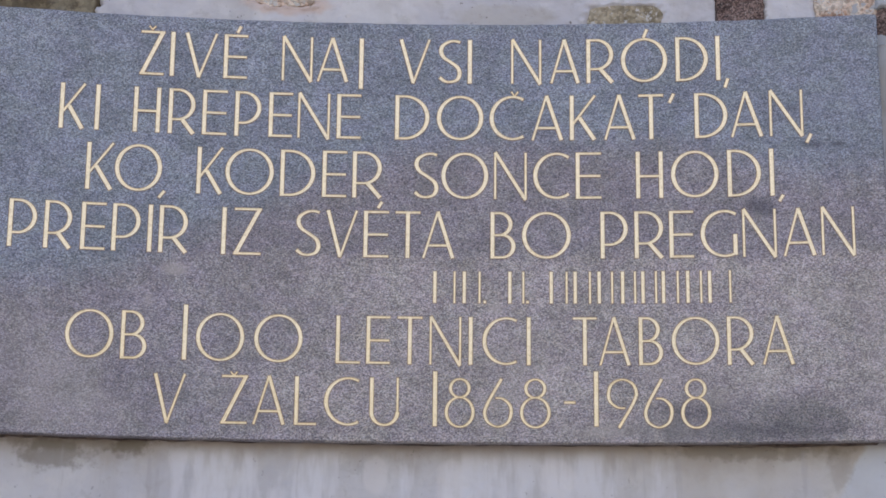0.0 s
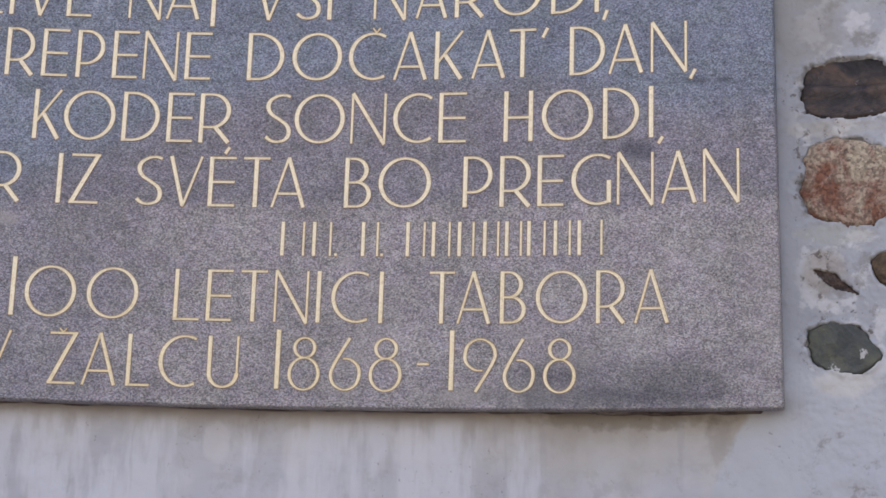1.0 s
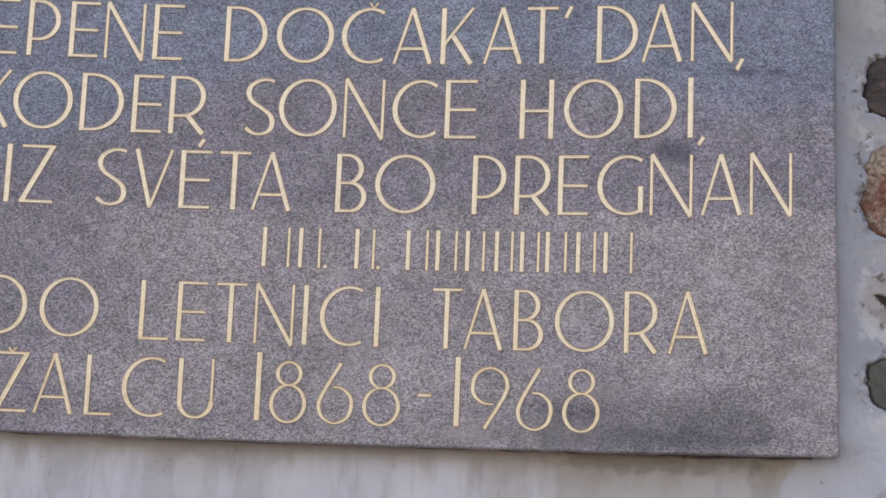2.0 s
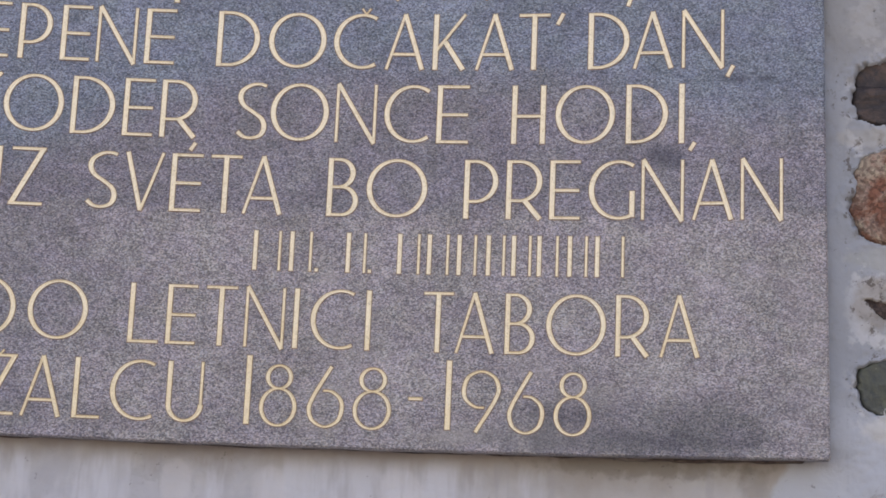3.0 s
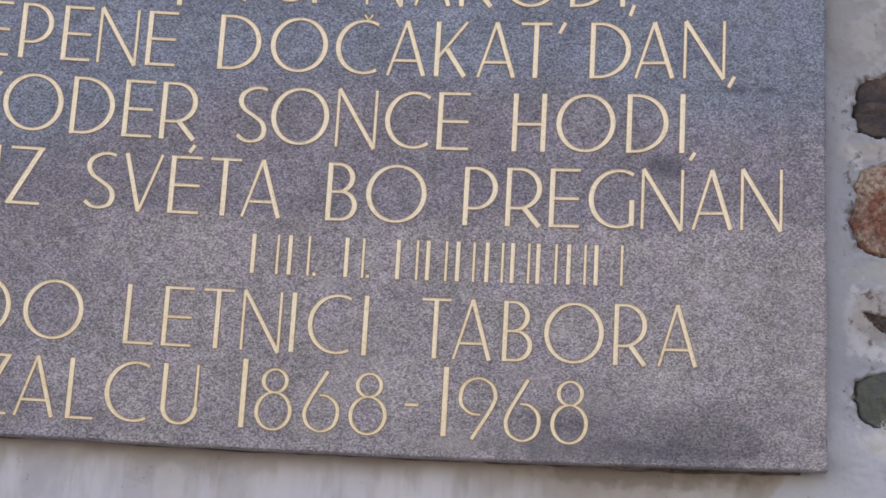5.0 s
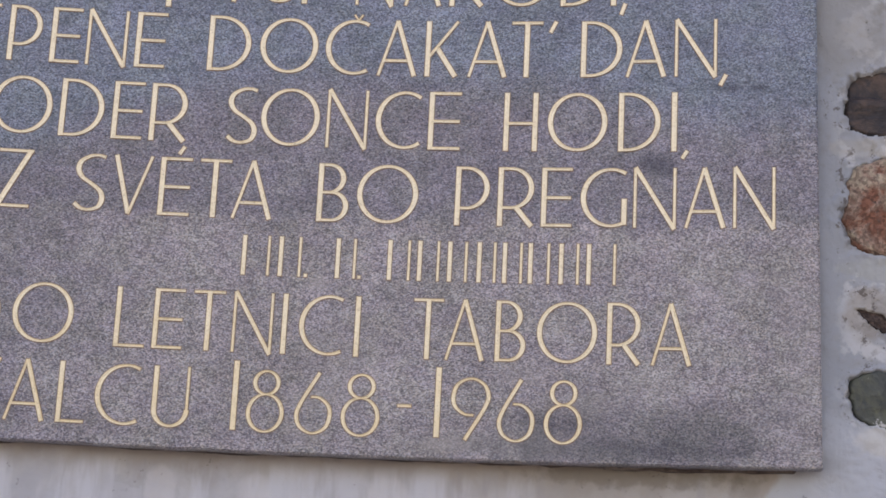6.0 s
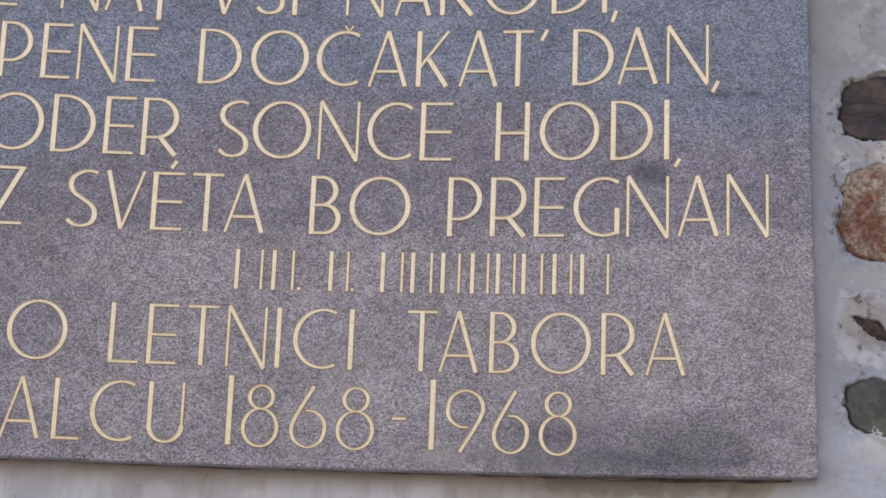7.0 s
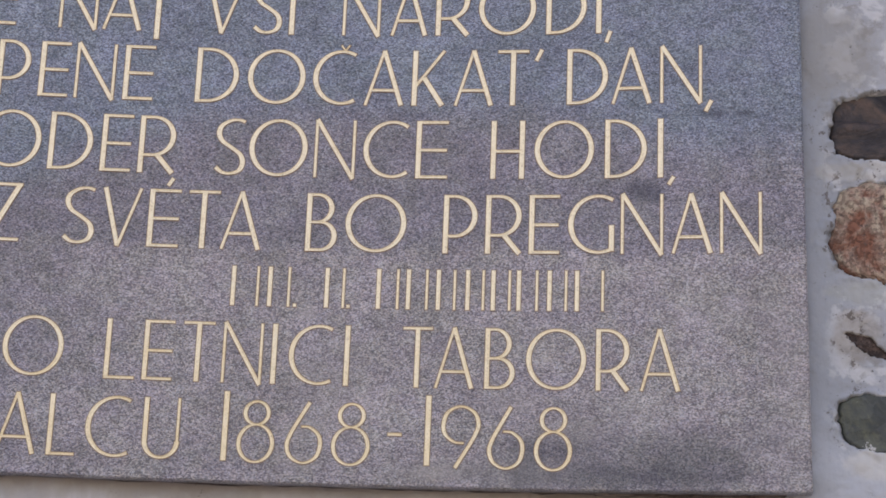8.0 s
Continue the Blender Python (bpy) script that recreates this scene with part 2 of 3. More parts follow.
    for cx, cz, rx, rz, k, tint in ((-0.254, 2.240, 0.07, 0.02, 0.5, (0.50, 0.33, 0.25)), (0.116, 2.224, 0.09, 0.02, 0.4, (0.33, 0.31, 0.27)), (0.778, 1.697, 0.03, 0.03, 0.6, (0.27, 0.23, 0.19)),
                                    (0.750, 2.061, 0.06, 0.06, 0.6, (0.27, 0.262, 0.25)), (0.801, 1.546, 0.040, 0.020, 0.8, (0.52, 0.505, 0.485)), (0.793, 1.909, 0.06, 0.012, 0.3, (0.42, 0.37, 0.29)), (0.797, 1.752, 0.05, 0.014, 0.3, (0.38, 0.37, 0.30))):
        col = n.mix(n.math("MULTIPLY", blot(n, cx, cz, rx, rz, 0.6, 40.0), k), col, tint)
    wash = n.math("MULTIPLY", n.span(n.noise(16.0, 4.0, 0.6, n.stretch(1.0, 1.0, 0.22)), 0.46, 0.60, 0.10, 0.80), n.math("MULTIPLY", n.span(n.z, 1.500, 1.472), n.math("MULTIPLY", n.span(n.x, -0.52, -0.36), n.span(n.x, 0.50, 0.34))))
    col = n.mix(wash, col, (0.55, 0.55, 0.585))
    for cx, cz, rx, rz in ((0.201, 1.452, 0.03, 0.026), (0.032, 1.439, 0.022, 0.04), (-0.088, 1.454, 0.02, 0.03)):
        col = n.mix(n.math("MULTIPLY", blot(n, cx, cz, rx, rz, 0.35, 40.0, 0.2), 0.45), col, (0.57, 0.55, 0.56))
    streak = n.math("MULTIPLY", n.span(n.noise(42.0, 4.0, 0.6, n.stretch(1.0, 1.0, 0.10)), 0.56, 0.68, 0.0, 0.38), n.math("MULTIPLY", n.span(n.z, 1.510, 1.480), n.span(n.z, 1.34, 1.43)))
    col = n.mix(streak, col, (0.315, 0.30, 0.305))
    crumbs = n.span(n.noise(85.0, 5.0, 0.7), 0.56, 0.62)
    for cx, cz, rx, rz in ((0.797, 1.967, 0.07, 0.05), (0.795, 1.845, 0.075, 0.066), (0.772, 1.702, 0.026, 0.04), (0.793, 1.598, 0.054, 0.04)):
        col = n.mix(n.math("MULTIPLY", n.math("MULTIPLY", blot(n, cx, cz, rx, rz, 0.4, 40.0, 0.12), crumbs), 0.8), col, (0.105, 0.085, 0.075))
    # dark pits and hairline chips in clusters
    pits = n.math("MULTIPLY", n.span(n.noise(130.0, 3.0, 0.6), 0.655, 0.70), n.math("MULTIPLY", n.span(n.noise(9.0, 2.0), 0.50, 0.60), n.span(n.z, 1.46, 1.54, 0.45, 1.0)))
    col = n.mix(n.math("MULTIPLY", pits, 0.8), col, (0.10, 0.085, 0.075))
    relief = n.math("ADD", n.math("MULTIPLY", mid, 1.0), n.math("ADD", n.math("MULTIPLY", fine, 0.25), n.math("MULTIPLY", pits, -0.5)))
    return n.done(col, 0.9, relief, 0.006, 0.55, specular=0.25)


def make_stone(name, dark, body, light, speck, scale=60.0, rough=0.8, grain=0.25, fleck=0.735, lean=None):
    n = Nodes(name)
    a, b, c = n.noise(scale * 0.35, 6.0, 0.68, distortion=0.9), n.noise(scale * 2.2, 5.0, 0.7), n.cells(scale * 4.5)
    vein = a
    if lean:  # redder towards its lower left, yellower towards its upper right
        slope = n.math("ADD", n.math("SUBTRACT", n.x, lean[0]), n.math("SUBTRACT", n.z, lean[1]))
        vein = n.math("ADD", a, n.math("MULTIPLY", slope, lean[2]))
    col = n.ramp(vein, (0.38, dark), (0.49, body), (0.60, light))
    col = n.mix(n.span(b, 0.52, 0.66, 0.0, 0.8), col, speck)
    tone = n.tree.nodes.new("ShaderNodeSeparateColor")
    n.put(tone.inputs[0], c.outputs["Color"])
    col = n.mix(1.0, col, n.span(tone.outputs[1], 0.0, 1.0, 1 - grain * 1.6, 1 + grain * 1.4), "MULTIPLY")
    # crumbs of plaster that cling to the stone
    crumb = n.span(n.noise(scale * 2.1, 6.0, 0.72), fleck, fleck + 0.04)
    col = n.mix(crumb, col, (0.45, 0.44, 0.43))
    return n.done(col, rough, n.math("ADD", a, n.math("MULTIPLY", b, 0.6)), 0.008, 0.9, specular=0.3)


def make_ground():
    n = Nodes("trodden_gravel")
    col = n.mix(n.noise(0.6, 5.0), (0.20, 0.18, 0.155), (0.30, 0.275, 0.24))
    col = n.mix(n.span(n.noise(40.0, 4.0), 0.4, 0.7, 0.0, 0.6), col, (0.14, 0.13, 0.12))
    return n.done(col, 0.95, n.noise(70.0, 4.0), 0.02, 0.8)


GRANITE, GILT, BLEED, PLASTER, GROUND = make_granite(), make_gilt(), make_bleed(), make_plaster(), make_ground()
BLACK_STONE = make_stone("blackish_stone", (0.019, 0.017, 0.021), (0.044, 0.036, 0.037), (0.105, 0.068, 0.052), (0.028, 0.026, 0.030), 34.0, 0.5, 0.10, 0.665)
RED_STONE = make_stone("reddish_conglomerate", (0.215, 0.092, 0.060), (0.325, 0.215, 0.165), (0.43, 0.35, 0.26), (0.13, 0.088, 0.075), 62.0, 0.85, 0.22, 0.70, (0.817, 1.835, 1.1))
GREEN_STONE = make_stone("green_grey_stone", (0.038, 0.044, 0.049), (0.078, 0.084, 0.078), (0.122, 0.125, 0.092), (0.056, 0.060, 0.063), 16.0, 0.8, 0.10, 0.64)
BROWN_STONE = make_stone("olive_brown_stone", (0.075, 0.056, 0.036), (0.135, 0.108, 0.070), (0.19, 0.162, 0.115), (0.10, 0.078, 0.055), 28.0, 0.8, 0.12)
RUST_STONE = make_stone("rusty_brown_stone", (0.062, 0.038, 0.024), (0.130, 0.088, 0.058), (0.20, 0.145, 0.10), (0.08, 0.055, 0.04), 32.0, 0.8, 0.15, 0.66)
CHIP_STONE = make_stone("dark_umber_stone", (0.030, 0.020, 0.018), (0.060, 0.040, 0.035), (0.095, 0.065, 0.055), (0.04, 0.03, 0.028), 60.0)
SANDSTONE = make_stone("olive_sandstone", (0.20, 0.165, 0.115), (0.31, 0.265, 0.195), (0.42, 0.375, 0.30), (0.36, 0.32, 0.26), 40.0, 0.85, 0.15, 0.56)
DARK_BRICK = make_stone("dark_red_brick", (0.055, 0.036, 0.036), (0.125, 0.080, 0.073), (0.21, 0.145, 0.13), (0.27, 0.22, 0.21), 90.0, 0.85, 0.4)
PINK_BRICK = make_stone("pale_pink_brick", (0.30, 0.17, 0.12), (0.46, 0.345, 0.28), (0.52, 0.45, 0.39), (0.36, 0.22, 0.16), 50.0, 0.85, 0.2, 0.54)
MORTAR = make_stone("old_mortar", (0.075, 0.052, 0.044), (0.13, 0.098, 0.080), (0.20, 0.165, 0.138), (0.10, 0.075, 0.062), 30.0)

# ---- the hollow wall: its face is a shallow cylinder round a vertical axis in front of it ----
RADIUS, AXIS_X = 3.477, 0.0275
WALL_DEPTH = 0.046          # the plaster lies this far behind the face of the plaque
PLAQUE = (-0.7142, 0.7125, 1.5050, 2.1893)


def bend(x, depth, z):
    """The place at x and z, that far behind the face of the plaque."""
    a = np.arcsin((np.asarray(x, float) - AXIS_X) / RADIUS)
    return np.stack(np.broadcast_arrays(AXIS_X + (RADIUS + depth) * np.sin(a), -RADIUS + (RADIUS + depth) * np.cos(a), z), -1)


def lattice(x, z, size, seed):
    """Smooth random values between -1 and 1 with features of that size in metres."""
    table = np.random.RandomState(seed).uniform(-1, 1, (256, 256))
    u, v = np.asarray(x) / size + 91.3, np.asarray(z) / size + 57.7
    i, j = np.floor(u).astype(int), np.floor(v).astype(int)
    fu, fv = u - i, v - j
    fu, fv = fu * fu * (3 - 2 * fu), fv * fv * (3 - 2 * fv)
    pick = lambda a, b: table[(i + a) % 256, (j + b) % 256]
    return (pick(0, 0) * (1 - fu) + pick(1, 0) * fu) * (1 - fv) + (pick(0, 1) * (1 - fu) + pick(1, 1) * fu) * fv


def rough(x, z, size, seed, octaves=4):
    return sum(lattice(x, z, size / 2 ** k, seed + k) / 2 ** k for k in range(octaves))


def mesh_object(name, verts, faces, material, parent=None, label="", smooth=True):
    me = bpy.data.meshes.new(name)
    me.from_pydata([tuple(map(float, v)) for v in verts], [], [tuple(map(int, f)) for f in faces])
    for m in material if isinstance(material, (list, tuple)) else [material]:
        me.materials.append(m)
    me.polygons.foreach_set("use_smooth", [smooth] * len(me.polygons))
    me.update()
    ob = new(name, me)
    if parent:
        ob.parent = parent
        ob.matrix_parent_inverse = parent.matrix_world.inverted()
    if label:
        tagged(ob, label)
    return ob


def grid_faces(rows, cols, base=0):
    k = np.arange((rows - 1) * (cols - 1))
    a = base + (k // (cols - 1)) * cols + k % (cols - 1)
    return np.stack((a, a + 1, a + cols + 1, a + cols), -1)


class Stone:
    """A stone that shows through the plaster: middle, half sizes, squareness, tilt in degrees, how far it stands proud."""

    def __init__(self, label, material, cx, cz, rx, rz, power, tilt, proud, seed, ragged=0.05, cleft=None, sink=0.013):
        self.label, self.material, self.cx, self.cz, self.rx, self.rz = label, material, cx, cz, rx, rz
        self.power, self.tilt, self.proud, self.seed, self.ragged, self.cleft = power, radians(tilt), proud, seed, ragged, cleft
        self.sink = sink  # how deep the plaster breaks away over it

    def outline(self, a):
        r = (np.abs(np.cos(a)) ** self.power + np.abs(np.sin(a)) ** self.power) ** (-1 / self.power)
        rs = np.random.RandomState(self.seed)
        for k in range(2, 30):
            r = r * (1 + 2.2 * self.ragged * rs.uniform(0.3, 1) / k ** 1.25 * np.sin(k * a + rs.uniform(0, 6.28)))
        return r

    def inside(self, x, z):
        """0 in the middle, 1 on the outline."""
        dx, dz = x - self.cx, z - self.cz
        u = (dx * math.cos(self.tilt) + dz * math.sin(self.tilt)) / self.rx
        v = (-dx * math.sin(self.tilt) + dz * math.cos(self.tilt)) / self.rz
        return np.hypot(u, v) / self.outline(np.arctan2(v, u))

    def build(self, wall):
        rings, spokes = 26, 96
        q = np.linspace(0, 1.12, rings)[:, None]
        a = np.linspace(0, 2 * math.pi, spokes, endpoint=False)[None, :]
        r = q * self.outline(a)
        u, v = r * np.cos(a) * self.rx, r * np.sin(a) * self.rz
        x = self.cx + u * math.cos(self.tilt) - v * math.sin(self.tilt)
        z = self.cz + u * math.sin(self.tilt) + v * math.cos(self.tilt)
        up = self.proud * (1 - np.clip(q, 0, 1.2) ** 5) - np.where(q > 0.94, (q - 0.94) * 0.13, 0)
        up = up + 0.0035 * rough(x, z, 0.03, self.seed) * (1 - 0.5 * q)
        if self.cleft is not None:
            at = self.cz + self.cleft + 0.0015 * np.sin(x * 60) - 0.03 * (x - self.cx)
            up = up - 0.003 * np.exp(-(((z - at) / 0.002) ** 2)) - 0.006 / (1 + np.exp(-(z - at) / 0.0015)) + 0.003 * np.exp(-(((z - at + 0.012) / 0.008) ** 2))
        verts = bend(x, WALL_DEPTH - up, z).reshape(-1, 3)
        faces = []
        for i in range(rings - 1):
            for j in range(spokes):
                k = (j + 1) % spokes
                faces.append((i * spokes + j, (i + 1) * spokes + j, (i + 1) * spokes + k, i * spokes + k) if i else (j, spokes + j, spokes + k))
        return mesh_object("stone", verts, faces, self.material, wall, self.label)


STONES = [
    Stone("blackish stone with a horizontal cleft", BLACK_STONE, 0.8061, 1.9670, 0.0610, 0.0440, 4.4, -1, -0.001, 11, 0.05, 0.006),
    Stone("rough reddish conglomerate stone", RED_STONE, 0.8100, 1.8287, 0.0793, 0.0601, 2.15, -10, 0.006, 24, 0.08),
    Stone("small dark chip of stone", CHIP_STONE, 0.7828, 1.6865, 0.0302, 0.0084, 1.7, -31, -0.004, 33, 0.26),
    Stone("rusty brown rounded stone", RUST_STONE, 0.8692, 1.7009, 0.0394, 0.0248, 2.5, -4, 0.003, 45, 0.06),
    Stone("green-grey rounded stone", GREEN_STONE, 0.7908, 1.5921, 0.0484, 0.0349, 2.0, -6, 0.001, 53, 0.10),
    Stone("dark gap beside the blackish stone", BLACK_STONE, 0.8742, 1.9748, 0.0141, 0.0044, 1.6, -4, -0.004, 36, 0.1),
    Stone("dark red brick half under plaster", DARK_BRICK, 0.7511, 2.1813, 0.0500, 0.0351, 5.0, 0, 0.001, 61, 0.04),
    Stone("olive-brown rounded stone", BROWN_STONE, -0.6347, 2.2372, 0.0850, 0.0606, 5.0, 1, 0.002, 70, 0.05),
    Stone("worn olive sandstone under thin plaster", SANDSTONE, 0.3136, 2.2050, 0.0645, 0.0348, 5.0, 0, 0.0005, 82, 0.05, sink=0.0035),
    Stone("dark red weathered brick", DARK_BRICK, 0.4993, 2.2342, 0.0393, 0.0599, 6.0, 0, 0.002, 91, 0.03),
    Stone("pale pink worn brick", PINK_BRICK, 0.6654, 2.2249, 0.0516, 0.0436, 4.0, 12, 0.0005, 97, 0.07, sink=0.006),
    Stone("faint pinkish brick under thin plaster", PINK_BRICK, -0.2521, 2.2612, 0.0538, 0.0290, 4.0, 0, 0.0, 103, 0.08, sink=0.0035),
]


def spread(lo, hi, a, b, fine, coarse):
    return np.concatenate((np.arange(lo, a, coarse), np.arange(a, b, fine), np.arange(b, hi + coarse / 2, coarse)))


def build_wall():
    xs, zs = spread(-2.9, 3.0, -0.82, 1.02, 0.0034, 0.1), spread(0.0, 4.6, 1.34, 2.32, 0.0022, 0.1)
    xs = np.sort(np.concatenate((xs, xs[(xs > 0.70) & (xs < 0.93)] + 0.0017)))
    x, z = np.meshgrid(xs, zs)
    lumps = 0.004 * rough(x, z, 0.16, 3, 3) + 0.0014 * rough(x, z, 0.022, 8, 3) + 0.0012 * np.where(x > 0.735, np.abs(rough(x, z, 0.011, 14, 3)), 0)
    coat = 1 / (1 + np.exp(-(z - 1.515) / 0.006)) / (1 + np.exp((z - 2.17) / 0.02))
    lumps = lumps + 0.017 * coat * np.where(x > 0.690, np.exp(-(((x - 0.712) / 0.030) ** 2)), 0)
    behind = (x > PLAQUE[0] + 0.02) & (x < PLAQUE[1] - 0.02) & (z > PLAQUE[2] + 0.02) & (z < PLAQUE[3] - 0.02)
    lumps = np.where(behind, -0.004, lumps)
    for s in STONES:
        q = s.inside(x, z) + 0.055 * lattice(x, z, 0.021, s.seed) + 0.045 * lattice(x, z, 0.0085, s.seed + 2) + 0.045 * lattice(x, z, 0.0042, s.seed + 4)
        sunk = np.clip((1.0 - q) / 0.04, 0, 1)
        lip = 0.0018 * np.exp(-(((q - 1.06) / 0.10) ** 2)) * (1 + 1.6 * lattice(x, z, 0.008, s.seed + 1))
        lumps = lumps - s.sink * sunk * sunk * (3 - 2 * sunk) + lip
    front = bend(x, WALL_DEPTH - lumps, z).reshape(-1, 3)
    faces = grid_faces(len(zs), len(xs))
    n = len(front)
    bx = np.arange(-2.9, 3.01, 0.1)
    bz = np.array([4.6, 4.6, 0.0])
    deep = np.array([WALL_DEPTH, 0.55, 0.55])
    back = np.concatenate([bend(bx, d, h) for d, h in zip(deep, bz)])
    faces = np.concatenate((faces, grid_faces(3, len(bx), n)))
    ends = []
    verts = np.concatenate((front, back))
    for e in (-2.9, 3.0):
        k = len(verts)
        verts = np.concatenate((verts, [bend(e, d, h) for d, h in ((WALL_DEPTH, 0), (0.55, 0), (0.55, 4.6), (WALL_DEPTH, 4.6))]))
        ends.append((k, k + 1, k + 2, k + 3))
    wall = mesh_object("wall_north", verts, np.concatenate((faces, ends)), PLASTER)
    return tagged(wall, "hollow curved rubble wall under patchy grey lime plaster", "wall", kind="structure")


wall = build_wall()
for s in STONES:
    s.build(wall)

span = np.concatenate((-np.geomspace(900, 3, 24), np.linspace(-2.5, 2.5, 11), np.geomspace(3, 900, 24)))
gx, gy = np.meshgrid(span, span)
ground_verts = np.stack((gx, gy, 0.01 * lattice(gx, gy, 1.7, 5) - 0.005), -1).reshape(-1, 3)
tagged(mesh_object("ground", ground_verts, grid_faces(len(span), len(span)), GROUND), "trodden gravel ground before the wall", "ground", kind="structure")


# ---- the plaque ----
LEAN = -0.0092  # it hangs half a degree out of plumb


def slab(name, x0, x1, z0, z1, d0, d1, edge, material, parent, label="", sag=0.0, wear=0.0, seed=1, columns=150):
    """A bent slab from depth d0 to d1 with chamfered, slightly worn edges."""
    xs = np.concatenate(([x0], np.linspace(x0 + edge, x1 - edge, columns), [x1]))
    rows = []
    for i, x in enumerate(xs):
        c = edge if 0 < i < len(xs) - 1 else 0.0
        bow = sag * (1 - ((x - (x0 + x1) / 2) / ((x1 - x0) / 2)) ** 2)
        lo, hi = z0 - bow + wear * lattice(x, 0, 0.02, seed), z1 + bow * 0.5 + wear * lattice(x, 0, 0.02, seed + 1)
        f = d0 if c else d0 + edge
        inset = 0.0 if c else edge
        rows.append([bend(x + LEAN * (z - 1.85), d, z) for d, z in ((f, lo + edge), (f, hi - edge), (d0 + edge, hi - inset), (d1, hi - inset), (d1, lo + inset), (d0 + edge, lo + inset))])
    m = 6
    verts = np.array(rows).reshape(-1, 3)
    faces = [(i * m + j, (i + 1) * m + j, (i + 1) * m + (j + 1) % m, i * m + (j + 1) % m) for i in range(len(xs) - 1) for j in range(m)]
    faces += [tuple(range(m)), tuple((len(xs) - 1) * m + j for j in reversed(range(m)))]
    return mesh_object(name, verts, faces, material, parent, label, smooth=False)


plaque = new("memorial_plaque")
plaque.location = tuple(float(v) for v in bend(0.0, 0.02, PLAQUE[2]))
bpy.context.view_layer.update()
tagged(plaque, "curved grey granite memorial plaque with gilded incised lettering", "plaque")
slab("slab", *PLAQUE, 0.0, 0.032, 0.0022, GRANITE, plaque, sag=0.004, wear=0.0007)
slab("mortar_bed", PLAQUE[0] + 0.015, PLAQUE[1] - 0.030, PLAQUE[2] - 0.0035, PLAQUE[3] - 0.012, 0.031, 0.056, 0.003, MORTAR, plaque, "brown old mortar behind the slab", wear=0.002, seed=9)

# ---- lettering: drawn with strokes that swell on stems and thin on hairlines ----
THICK, THIN = 0.0061, 0.0034


def arc(cx, cy, rx, ry, a, b, steps=36):
    return [(cx + rx * math.cos(radians(a + (b - a) * i / steps)), cy + ry * math.sin(radians(a + (b - a) * i / steps))) for i in range(steps + 1)]


def flowing(points, steps=7):
    """A smooth line through the points."""
    p = [points[0], *points, points[-1]]
    out = []
    for i in range(1, len(p) - 2):
        for k in range(steps):
            t = k / steps
            out.append(tuple(0.5 * (2 * p[i][c] + (p[i + 1][c] - p[i - 1][c]) * t + (2 * p[i - 1][c] - 5 * p[i][c] + 4 * p[i + 1][c] - p[i + 2][c]) * t * t
                                    + (3 * p[i][c] - p[i - 1][c] - 3 * p[i + 1][c] + p[i + 2][c]) * t ** 3) for c in (0, 1)))
    return out + [points[-1]]


